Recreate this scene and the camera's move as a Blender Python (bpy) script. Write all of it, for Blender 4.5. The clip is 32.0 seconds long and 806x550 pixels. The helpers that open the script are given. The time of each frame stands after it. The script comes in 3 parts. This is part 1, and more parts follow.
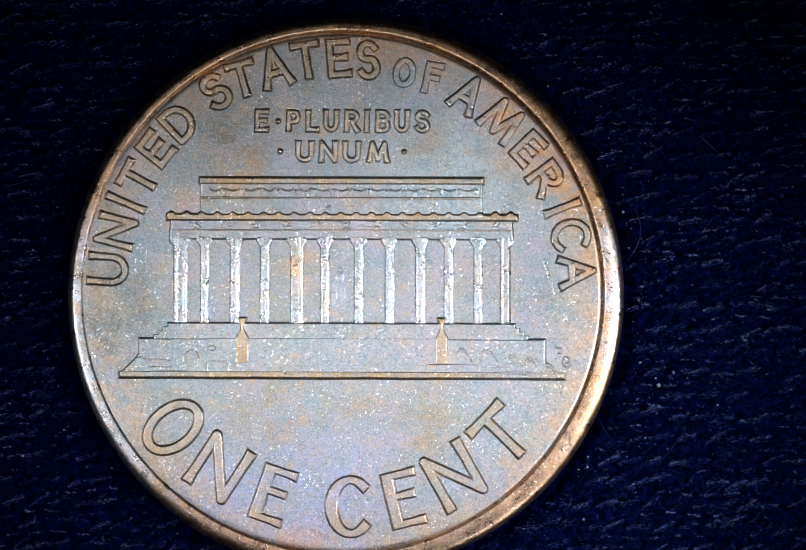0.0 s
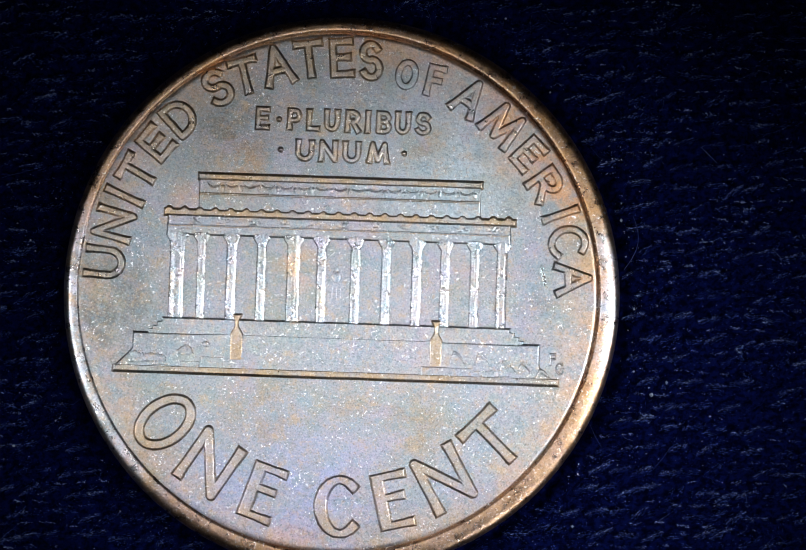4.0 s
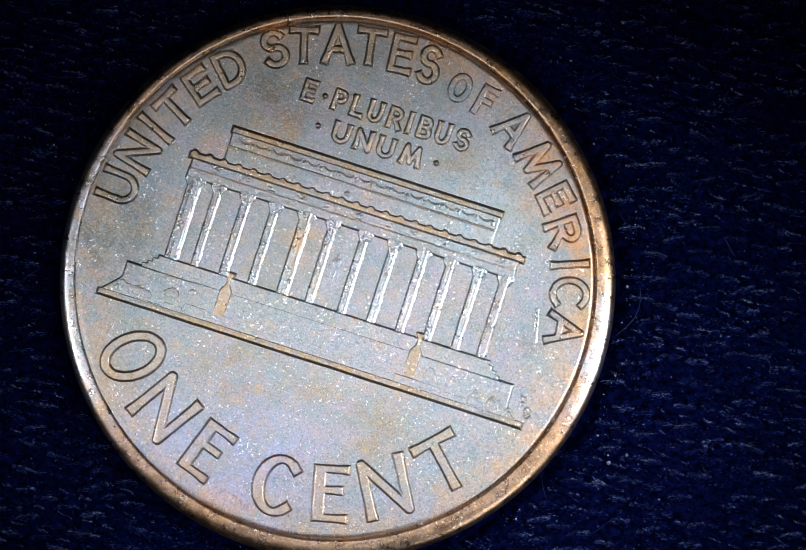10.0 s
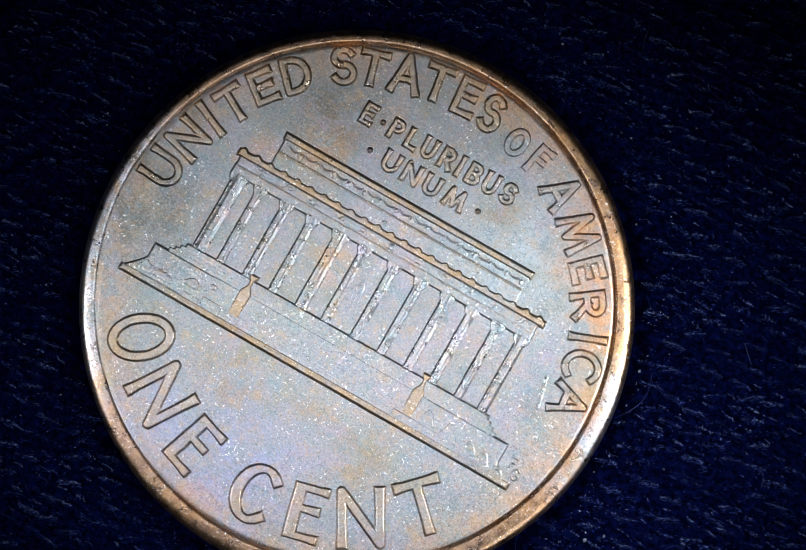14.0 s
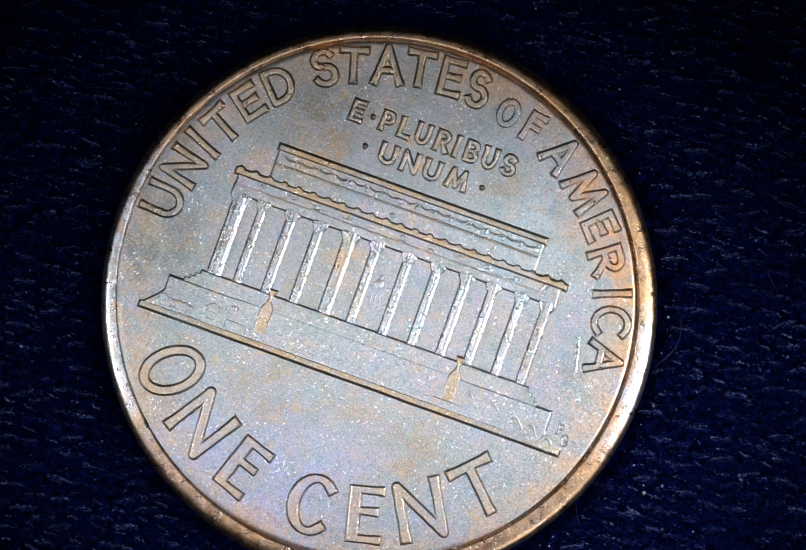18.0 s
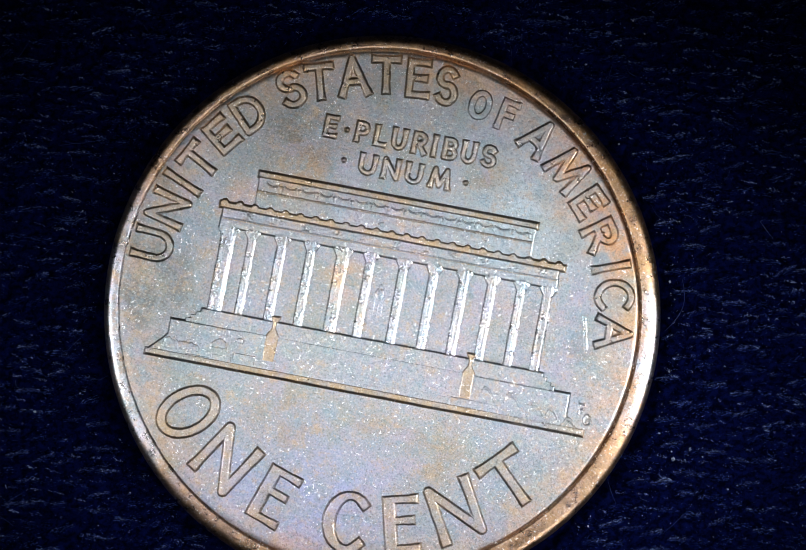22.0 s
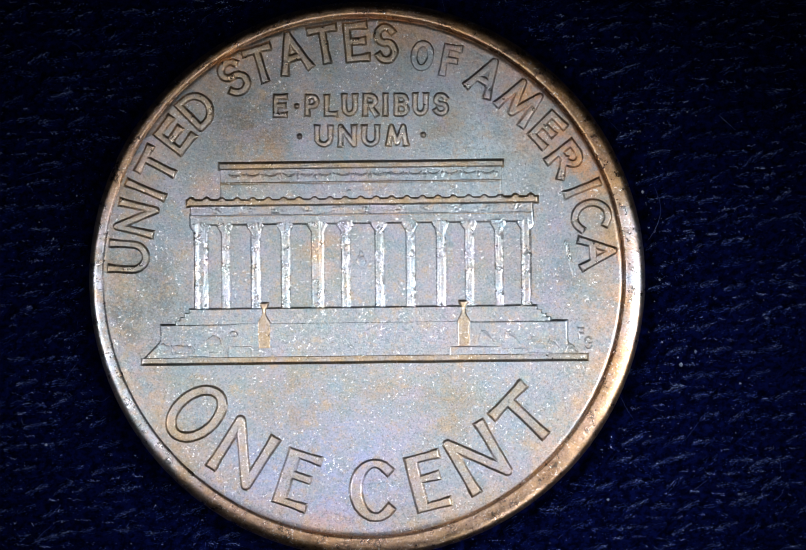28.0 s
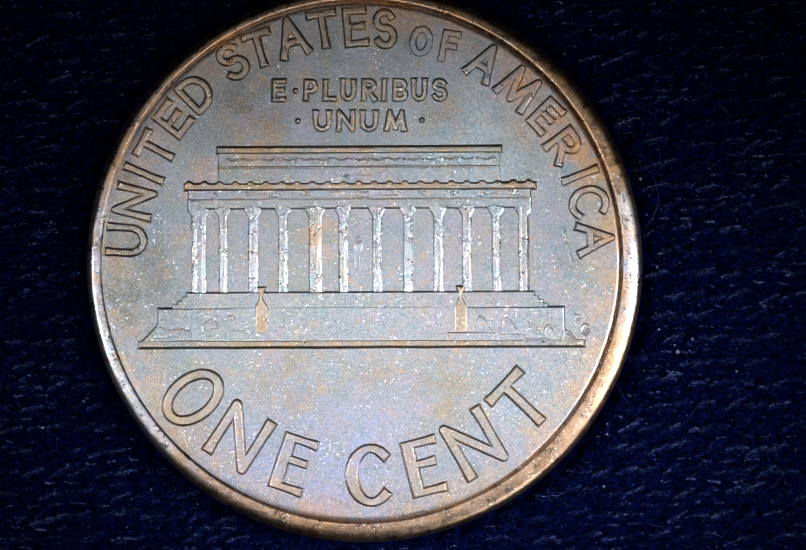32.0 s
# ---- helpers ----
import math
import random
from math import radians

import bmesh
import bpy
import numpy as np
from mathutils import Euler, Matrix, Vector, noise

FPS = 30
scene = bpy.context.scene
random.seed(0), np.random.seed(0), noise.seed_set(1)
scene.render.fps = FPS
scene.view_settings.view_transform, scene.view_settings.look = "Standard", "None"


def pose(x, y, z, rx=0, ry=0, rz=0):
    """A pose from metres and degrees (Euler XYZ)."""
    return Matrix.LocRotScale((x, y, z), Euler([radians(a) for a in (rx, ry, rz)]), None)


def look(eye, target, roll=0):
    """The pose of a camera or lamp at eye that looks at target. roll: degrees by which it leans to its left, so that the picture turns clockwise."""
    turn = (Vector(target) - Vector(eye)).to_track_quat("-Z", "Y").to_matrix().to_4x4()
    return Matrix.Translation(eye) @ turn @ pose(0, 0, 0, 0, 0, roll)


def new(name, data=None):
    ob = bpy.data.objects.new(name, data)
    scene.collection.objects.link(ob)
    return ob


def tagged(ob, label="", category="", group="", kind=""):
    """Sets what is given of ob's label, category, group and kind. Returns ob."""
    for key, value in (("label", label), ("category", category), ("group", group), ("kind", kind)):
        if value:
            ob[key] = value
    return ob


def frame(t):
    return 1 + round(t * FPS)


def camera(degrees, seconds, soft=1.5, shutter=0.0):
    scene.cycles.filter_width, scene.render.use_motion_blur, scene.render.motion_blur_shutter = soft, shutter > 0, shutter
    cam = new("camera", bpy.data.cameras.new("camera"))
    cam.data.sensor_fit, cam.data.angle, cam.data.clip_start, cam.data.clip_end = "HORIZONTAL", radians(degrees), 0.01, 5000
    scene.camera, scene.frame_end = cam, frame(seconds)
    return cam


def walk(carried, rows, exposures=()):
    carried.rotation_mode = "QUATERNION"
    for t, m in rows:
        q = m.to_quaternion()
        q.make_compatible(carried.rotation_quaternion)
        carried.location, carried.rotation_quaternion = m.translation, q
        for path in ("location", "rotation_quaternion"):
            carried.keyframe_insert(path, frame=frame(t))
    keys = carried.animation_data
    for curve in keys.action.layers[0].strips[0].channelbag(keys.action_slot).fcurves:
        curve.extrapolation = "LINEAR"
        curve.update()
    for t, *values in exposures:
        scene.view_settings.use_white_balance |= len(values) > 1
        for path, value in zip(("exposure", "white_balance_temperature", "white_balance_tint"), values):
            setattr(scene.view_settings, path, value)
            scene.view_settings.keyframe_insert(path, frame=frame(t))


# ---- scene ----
MM = 0.001

# the microscope stands still over the coin
cam = camera(22, 32.0, soft=1.1)
EYE = pose(0.000930, -0.002363, 0.072135, 1.910, 0.752, 0)
walk(cam, [(0.0, EYE), (32.0, EYE)])

# ---- light: a dark room, the microscope's ring of lamps, a gooseneck lamp on either side ----
world = bpy.data.worlds.new("room")
scene.world = world
world.use_nodes = True
world.node_tree.nodes["Background"].inputs[0].default_value = (0.5, 0.6, 0.9, 1)
world.node_tree.nodes["Background"].inputs[1].default_value = 0.0015
scene.view_settings.exposure = 0.0


def lamp(name, eye, target, watts, size, colour, spread=180):
    data = bpy.data.lights.new(name, "AREA")
    data.shape, data.size, data.energy, data.color, data.spread = "DISK", size * MM, watts, colour, radians(spread)
    ob = new(name, data)
    ob.matrix_world = look([v * MM for v in eye], [v * MM for v in target])
    return ob


RING, COLD = (-4.5, -5.2, 52.0), (0.93, 0.96, 0.985)
for i in range(8):
    a = math.tau * (i + 0.5) / 8
    lamp("ring_lamp", (RING[0] + 10 * math.cos(a), RING[1] + 10 * math.sin(a), RING[2]), (0, 0.5, 0), 0.000074, 4.0, COLD, 58)
for x, y, z, watts in ((-30, -2, 47, 0.00028), (31, -4, 47, 0.00062), (-41, -5, 31, 0.00048), (42, -9, 31, 0.00068), (24, -36, 33, 0.00018)):
    lamp("side_lamp", (x, y, z), (1.0, -4.6, 0), watts * 0.95, 7.0, COLD, 33)


# ---- materials ----
def material(name):
    mat = bpy.data.materials.new(name)
    mat.use_nodes = True
    nt = mat.node_tree
    bsdf = nt.nodes["Principled BSDF"]
    return mat, nt, bsdf


def node(nt, kind, **inputs):
    n = nt.nodes.new(kind)
    for key, value in inputs.items():
        n.inputs[key.replace("_", " ")].default_value = value
    return n


def noise_tex(nt, coord, scale, detail=4.0, rough=0.55, warp=0.0):
    n = node(nt, "ShaderNodeTexNoise", Scale=scale, Detail=detail, Roughness=rough, Distortion=warp)
    nt.links.new(coord, n.inputs["Vector"])
    return n.outputs["Fac"]


def ramp(nt, fac, low, high, out_low=0.0, out_high=1.0):
    n = nt.nodes.new("ShaderNodeMapRange")
    n.interpolation_type = "SMOOTHSTEP"
    nt.links.new(fac, n.inputs["Value"])
    for key, value in zip(("From Min", "From Max", "To Min", "To Max"), (low, high, out_low, out_high)):
        n.inputs[key].default_value = value
    return n.outputs["Result"]


def mix(nt, fac, a, b):
    n = nt.nodes.new("ShaderNodeMix")
    n.data_type = "RGBA"
    for socket, value in ((n.inputs[0], fac), (n.inputs[6], a), (n.inputs[7], b)):
        if isinstance(value, tuple):
            socket.default_value = (*value, 1)
        elif isinstance(value, float):
            socket.default_value = value
        else:
            nt.links.new(value, socket)
    return n.outputs[2]


def calc(nt, op, a, b):
    n = nt.nodes.new("ShaderNodeMath")
    n.operation = op
    for socket, value in zip(n.inputs, (a, b)):
        if isinstance(value, (int, float)):
            socket.default_value = value
        else:
            nt.links.new(value, socket)
    return n.outputs[0]


def spot(nt, coord, x, y, size):
    """1 at a place of the coin's face, falling to 0 over size millimetres."""
    n = nt.nodes.new("ShaderNodeVectorMath")
    n.operation = "DISTANCE"
    flat = nt.nodes.new("ShaderNodeVectorMath")
    flat.operation = "MULTIPLY"
    flat.inputs[1].default_value = (1, 1, 0)
    nt.links.new(coord, flat.inputs[0])
    nt.links.new(flat.outputs[0], n.inputs[0])
    n.inputs[1].default_value = (x * MM, y * MM, 0)
    return ramp(nt, n.outputs["Value"], 0.0, size * MM, 1.0, 0.0)


GREY, COPPER, BROWN, BLUE = (0.35, 0.36, 0.42), (0.60, 0.38, 0.23), (0.20, 0.15, 0.11), (0.46, 0.55, 0.62)


ORANGE, TAN, LILAC, OLIVE = (0.70, 0.34, 0.13), (0.34, 0.25, 0.14), (0.36, 0.38, 0.60), (0.17, 0.175, 0.165)
# where the toning lies on the face (millimetres), how far it reaches and how strong it is
STAINS_TOP = (
    (-2.8, 5.6, 4.6, 0.52, BROWN), (1.0, 8.4, 3.0, 0.3, BROWN), (0.4, 8.7, 1.8, 0.9, ORANGE), (-4.6, 7.6, 1.4, 0.8, ORANGE), (2.6, 5.2, 1.5, 0.7, TAN),
    (6.0, 6.3, 2.9, 1.0, ORANGE), (7.4, 4.5, 2.5, 1.0, ORANGE), (8.5, 2.8, 1.8, 1.0, ORANGE), (8.9, -1.2, 1.2, 0.9, ORANGE), (8.7, -3.0, 0.8, 0.6, ORANGE),
    (-3.7, 5.5, 2.0, 0.9, (0.13, 0.09, 0.06)))
STAINS_MIDDLE = (
    (-3.6, 3.9, 1.6, 0.6, ORANGE), (-1.3, 0.7, 1.1, 0.8, ORANGE), (-2.6, 0.2, 4.2, 0.3, TAN), (2.6, 0.2, 4.0, 0.25, TAN), (-2.4, -4.3, 2.5, 0.9, TAN),
    (2.6, -4.4, 2.3, 0.9, TAN), (-0.8, -7.0, 4.6, 1.0, LILAC), (4.6, -6.6, 2.2, 0.5, LILAC), (-2.0, -9.7, 3.0, 0.8, ORANGE), (6.8, -6.9, 1.9, 0.6, ORANGE),
    (-6.9, -6.7, 1.4, 0.6, ORANGE), (-4.4, -7.0, 3.6, 0.6, LILAC))
STAINS_BASE = (
    (5.5, -7.6, 2.0, 0.4, TAN), (-1.5, 9.5, 4.0, 0.25, BROWN), (3.5, 8.8, 2.0, 0.9, ORANGE), (-8.2, -0.6, 4.0, 1.0, OLIVE), (-6.4, -5.4, 2.4, 0.6, TAN),
    (0.3, -3.8, 1.6, 0.5, TAN), (-8.3, 3.2, 1.2, 0.7, OLIVE), (-5.0, 5.5, 3.2, 0.30, OLIVE), (-5.4, 3.0, 1.1, 0.5, ORANGE), (-4.0, 4.6, 2.2, 0.35, TAN), (6.6, -0.2, 1.8, 0.5, OLIVE), (8.6, 0.9, 1.2, 0.9, ORANGE), (8.45, -2.4, 1.2, 0.8, ORANGE), (7.9, -4.3, 1.2, 0.7, ORANGE))
STAINS = STAINS_TOP + STAINS_MIDDLE + STAINS_BASE


def toned_copper(name, copper, rough, grain=1.0, worn=0.0, bare=0.0, where=None):
    """Old toned copper: grey-violet patina, warm bare copper, brown stains, fine grain. copper: how much bare metal shows;
    bare: how much of the outermost edge has rubbed down to brown copper."""
    mat, nt, bsdf = material(name)
    coord = nt.nodes.new("ShaderNodeTexCoord").outputs["Object"]
    large = noise_tex(nt, coord, 420, 5, 0.6, 0.4)
    small = noise_tex(nt, coord, 2400, 6, 0.68)
    edge = spot(nt, coord, 0, 0, 9.1)
    rim = ramp(nt, edge, 0.0, 0.10, 0.1 if bare else 0.55, 0.0)
    rim = calc(nt, "MULTIPLY", rim, ramp(nt, noise_tex(nt, coord, 900, 6, 0.7), 0.34, 0.58))
    warm = calc(nt, "ADD", ramp(nt, large, 0.50, 0.80, 0.0, 0.30), ramp(nt, small, 0.55, 0.80, 0.0, 0.28))
    warm = calc(nt, "ADD", calc(nt, "ADD", warm, rim), copper)
    cool = mix(nt, ramp(nt, noise_tex(nt, coord, 1100, 6, 0.7), 0.4, 0.65), (0.62, 0.62, 0.76) if bare else GREY, (0.30, 0.36, 0.38))
    cool = mix(nt, calc(nt, "MULTIPLY", spot(nt, coord, 4.4, 4.6, 4.4), 0.9), cool, BLUE)
    colour = mix(nt, calc(nt, "MINIMUM", warm, 1.0), cool, COPPER)
    for x, y, size, much, tone in STAINS:
        ragged = ramp(nt, noise_tex(nt, coord, 900 + 37 * size, 6, 0.72), 0.36, 0.62, 0.1, 1.0)
        stain = calc(nt, "MULTIPLY", calc(nt, "MULTIPLY", spot(nt, coord, x, y, size), much), ragged)
        colour = mix(nt, stain, colour, tone)
    # broad veils of lilac and olive
    veil = noise_tex(nt, coord, 520, 5, 0.62, 0.6)
    colour = mix(nt, ramp(nt, veil, 0.54, 0.68, 0.0, 0.50), colour, (0.42, 0.37, 0.50))
    colour = mix(nt, ramp(nt, veil, 0.46, 0.32, 0.0, 0.42), colour, (0.33, 0.31, 0.21))
    # fine mottling in ochre, slate and green
    hue = noise_tex(nt, coord, 1500, 6, 0.66)
    colour = mix(nt, ramp(nt, hue, 0.53, 0.69, 0.0, 0.60), colour, (0.52, 0.36, 0.21))
    colour = mix(nt, ramp(nt, hue, 0.49, 0.31, 0.0, 0.60), colour, (0.22, 0.33, 0.41))
    colour = mix(nt, ramp(nt, noise_tex(nt, coord, 2600, 4, 0.65), 0.52, 0.70, 0.0, 0.34), colour, (0.22, 0.26, 0.24))
    tint = noise_tex(nt, coord, 5600, 3, 0.65)
    colour = mix(nt, ramp(nt, tint, 0.53, 0.68, 0.0, 0.38), colour, (0.56, 0.38, 0.24))
    colour = mix(nt, ramp(nt, tint, 0.47, 0.32, 0.0, 0.5), colour, (0.20, 0.27, 0.29))
    if worn:
        colour = mix(nt, ramp(nt, noise_tex(nt, coord, 1300, 5, 0.65), 0.34, 0.62, 0.35 * worn, 1.3 * worn) if where is None else calc(
            nt, "MULTIPLY", ramp(nt, noise_tex(nt, coord, 1300, 5, 0.65), 0.34, 0.62, 0.35 * worn, 1.3 * worn), ramp(nt, spot(nt, coord, *where), 0.1, 0.6, 0.2, 1.0)),
            colour, (0.46, 0.30, 0.14))
    if bare:
        pale = calc(nt, "MAXIMUM", spot(nt, coord, -9.0, -2.8, 8.2), calc(nt, "MULTIPLY", spot(nt, coord, 9.5, 0.3, 4.2), 0.75))
        pale = calc(nt, "MULTIPLY", ramp(nt, pale, 0.1, 0.6), ramp(nt, noise_tex(nt, coord, 2300, 5, 0.7), 0.38, 0.58, 0.4, 1.0))
        outer = calc(nt, "MULTIPLY", ramp(nt, spot(nt, coord, 0, 0, 9.7), 0.0040, 0.0010), 0.8)
        outer = calc(nt, "MULTIPLY", outer, calc(nt, "SUBTRACT", 1.0, calc(nt, "MULTIPLY", pale, 0.95)))
        outer = calc(nt, "MAXIMUM", outer, calc(nt, "SUBTRACT", 0.8, pale))
        colour = mix(nt, calc(nt, "MULTIPLY", outer, bare), colour, mix(nt, ramp(nt, small, 0.35, 0.65), (0.32, 0.15, 0.05), (0.54, 0.29, 0.105)))
        # dark brown tarnish in the groove, with its wall's shade put into the colour
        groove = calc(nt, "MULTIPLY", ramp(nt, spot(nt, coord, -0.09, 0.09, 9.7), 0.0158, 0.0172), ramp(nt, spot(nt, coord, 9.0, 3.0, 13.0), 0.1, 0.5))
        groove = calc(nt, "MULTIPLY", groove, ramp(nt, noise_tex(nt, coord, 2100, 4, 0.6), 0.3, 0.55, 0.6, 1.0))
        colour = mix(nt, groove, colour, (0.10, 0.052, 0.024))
    # grain: light and dark by turns
    fine = noise_tex(nt, coord, 17000, 3, 0.7)
    colour = mix(nt, ramp(nt, fine, 0.52, 0.70, 0.0, 0.32), colour, (0.62, 0.62, 0.62))
    colour = mix(nt, ramp(nt, fine, 0.5, 0.30, 0.0, 0.55), colour, (0.08, 0.075, 0.07))
    # bright specks that paint in the rough metal's glints, dark pits
    grains = noise_tex(nt, coord, 10500, 3, 0.65)
    patch = ramp(nt, noise_tex(nt, coord, 1300, 4, 0.7), 0.40 if bare else 0.45, 0.6 if bare else 0.66, 0.18, 1.0)
    bright = calc(nt, "MULTIPLY", ramp(nt, grains, 0.60, 0.65), patch)
    colour = mix(nt, bright, colour, (0.98, 0.98, 1.0))
    colour = mix(nt, ramp(nt, noise_tex(nt, coord, 9000, 5, 0.75), 0.58, 0.74, 0.0, 0.5), colour, (0.10, 0.08, 0.07))
    nt.links.new(colour, bsdf.inputs["Base Color"])
    bsdf.inputs["Metallic"].default_value = 1.0
    nt.links.new(calc(nt, "ADD", ramp(nt, small, 0.3, 0.7, -0.06, 0.06), rough), bsdf.inputs["Roughness"])
    height = calc(nt, "ADD", calc(nt, "MULTIPLY", fine, 0.008 * MM * grain),
                  calc(nt, "MULTIPLY", noise_tex(nt, coord, 1700, 3, 0.6), 0.0035 * MM * grain))
    height = calc(nt, "ADD", height, calc(nt, "MULTIPLY", noise_tex(nt, coord, 6200, 3, 0.65), 0.0135 * MM * grain))
    bump = nt.nodes.new("ShaderNodeBump")
    bump.inputs["Strength"].default_value, bump.inputs["Distance"].default_value = 1.0, 1.0
    nt.links.new(height, bump.inputs["Height"])
    nt.links.new(bump.outputs[0], bsdf.inputs["Normal"])
    return mat


def cloth_stuff(name, dark, light, sheen, blotch=0):
    mat, nt, bsdf = material(name)
    coord = nt.nodes.new("ShaderNodeTexCoord").outputs["Object"]
    island = nt.nodes.new("ShaderNodeNewGeometry").outputs["Random Per Island"]
    fac = calc(nt, "MULTIPLY", calc(nt, "POWER", island, 1.4), ramp(nt, noise_tex(nt, coord, 1100, 4, 0.6), 0.36, 0.64, 0.05, 1.35))
    fac = calc(nt, "MULTIPLY", fac, ramp(nt, noise_tex(nt, coord, 11000, 3, 0.7), 0.38, 0.60, 0.1, 1.1))
    if blotch:
        fac = ramp(nt, noise_tex(nt, coord, blotch, 6, 0.75), 0.38, 0.68)
    nt.links.new(mix(nt, fac, dark, light), bsdf.inputs["Base Color"])
    bsdf.inputs["Roughness"].default_value = 0.85
    bsdf.inputs["Sheen Weight"].default_value = sheen
    bsdf.inputs["Sheen Tint"].default_value = (0.3, 0.4, 1.0, 1)
    bsdf.inputs["Specular IOR Level"].default_value = 0.0
    return mat


FIELD = toned_copper("toned_field", 0.0, 0.375, 0.9)
RAISED = toned_copper("raised_copper", 0.08, 0.34, 0.8, 0.33)
LETTER = toned_copper("letter_patina", 0.03, 0.32, 0.8, 0.38, 0.0, (-3.5, 5.5, 11.0))
COLUMN = toned_copper("column_patina", 0.0, 0.29, 0.7)
STONE = toned_copper("raised_patina", 0.0, 0.335, 1.0)
PLINTH = toned_copper("plinth_copper", 0.05, 0.33, 0.9, 0.6, 0.0, (-0.5, -3.0, 8.5))
GOLD = toned_copper("golden_ledge", 0.1, 0.33, 0.9, 0.55)
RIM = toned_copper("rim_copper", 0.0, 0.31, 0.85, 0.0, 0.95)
# ground of the same navy knit, darkened in colour for shade between stitches
SHADED_CLOTH = cloth_stuff("shaded_navy_cloth", (0.0004, 0.0006, 0.005), (0.002, 0.004, 0.036), 0.0, 4200)
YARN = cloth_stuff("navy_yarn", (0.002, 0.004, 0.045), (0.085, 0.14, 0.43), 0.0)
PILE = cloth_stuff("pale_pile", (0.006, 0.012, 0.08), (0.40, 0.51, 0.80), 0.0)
FUZZ = cloth_stuff("pale_fuzz", (0.02, 0.03, 0.10), (0.11, 0.14, 0.26), 0.0)
LINT = cloth_stuff("lint_white", (0.10, 0.13, 0.2), (0.75, 0.8, 0.9), 0.0)
TABLE = cloth_stuff("dark_table", (0.03, 0.03, 0.03), (0.05, 0.05, 0.05), 0.0)


# ---- mesh helpers (millimetres in, metres out) ----
def mesh_of(name, verts, faces, mat, smooth=True):
    me = bpy.data.meshes.new(name)
    verts = np.asarray(verts, dtype=np.float32) * MM
    faces = np.asarray(faces, dtype=np.int32)
    n, k = faces.shape
    me.vertices.add(len(verts))
    me.vertices.foreach_set("co", verts.ravel())
    me.loops.add(n * k)
    me.loops.foreach_set("vertex_index", faces.ravel())
    me.polygons.add(n)
    me.polygons.foreach_set("loop_start", np.arange(0, n * k, k, dtype=np.int32))
    me.polygons.foreach_set("use_smooth", np.full(n, smooth))
    me.materials.append(mat)
    me.update(calc_edges=True)
    return me


def part(name, me, parent, label="", kind=""):
    ob = new(name, me)
    ob.parent = parent
    return tagged(ob, label=label, kind=kind)


def smooth(lo, hi, v):
    u = np.clip((v - lo) / (hi - lo), 0, 1)
    return u * u * (3 - 2 * u)


LATTICE = np.random.default_rng(9).random((64, 64))


def bumps(X, Y, size):
    """Smooth value noise, -1 to 1, with lumps of that many millimetres."""
    u, v = X / size + 200.3, Y / size + 200.7
    i, j = np.floor(u).astype(int), np.floor(v).astype(int)
    fu, fv = smooth(0, 1, u - i), smooth(0, 1, v - j)
    g = lambda a, b: LATTICE[a % 64, b % 64]
    low = g(i, j) * (1 - fu) + g(i + 1, j) * fu
    high = g(i, j + 1) * (1 - fu) + g(i + 1, j + 1) * fu
    return 2 * (low * (1 - fv) + high * fv) - 1


FACE, R_OUT, R_IN, TEMPLE_RISE = 1.22, 9.55, 9.0, 0.55
STRIKE = (-0.09, 0.09)  # the dies sat a little off the blank's middle


def face_z(x, y):
    """The coin's field, faintly dished."""
    return FACE + 0.0007 * (x * x + y * y)


def relief(name, shape, x0, x1, y0, y1, mat, parent, step=0.024, label=""):
    """A raised piece of the design: shape(X, Y) is its height over the field; what stays under the field is left away."""
    floor, flat = -0.025, TEMPLE_RISE if parent.name == "temple" else 1.0
    xs, ys = np.arange(x0, x1 + step, step), np.arange(y0, y1 + step, step)
    X, Y = np.meshgrid(xs, ys)
    Hh = shape(X, Y)
    Hh = np.maximum(np.where(Hh > 0, Hh * flat, Hh), floor)
    up = Hh > floor + 1e-6
    keep = up[:-1, :-1] | up[1:, :-1] | up[:-1, 1:] | up[1:, 1:]
    index = np.arange(X.size).reshape(X.shape)
    faces = np.stack([index[:-1, :-1][keep], index[:-1, 1:][keep], index[1:, 1:][keep], index[1:, :-1][keep]], 1)
    used, faces = np.unique(faces, return_inverse=True)
    Z = face_z(X, Y) + Hh
    verts = np.stack([X.ravel()[used], Y.ravel()[used], Z.ravel()[used]], 1)
    return part(name, mesh_of(name, verts, faces.reshape(-1, 4), mat), parent, label)


def slab(x0, x1, y0, y1, h, slope=0.07, base=None):
    """A raised rectangle with sloping sides, from the field or from the height base."""
    low = -0.03 if base is None else base

    def shape(X, Y):
        d = np.maximum(np.maximum(x0 - X, X - x1), np.maximum(y0 - Y, Y - y1))
        fall = np.maximum(d + 0.3 * slope, 0) * 1.9
        return np.where(h - fall < low, -0.03, h - fall)
    return shape


# ---- support: the table and the navy cloth ----
def build_table():
    bm = bmesh.new()
    bmesh.ops.create_cube(bm, size=1)
    bmesh.ops.scale(bm, vec=(0.5, 0.4, 0.02), verts=bm.verts)
    bmesh.ops.translate(bm, vec=(0, 0, -0.0112), verts=bm.verts)
    me = bpy.data.meshes.new("ground")
    bm.to_mesh(me)
    bm.free()
    me.materials.append(TABLE)
    return tagged(new("ground", me), label="dark matt tabletop under the navy cloth", category="tabletop", kind="structure")


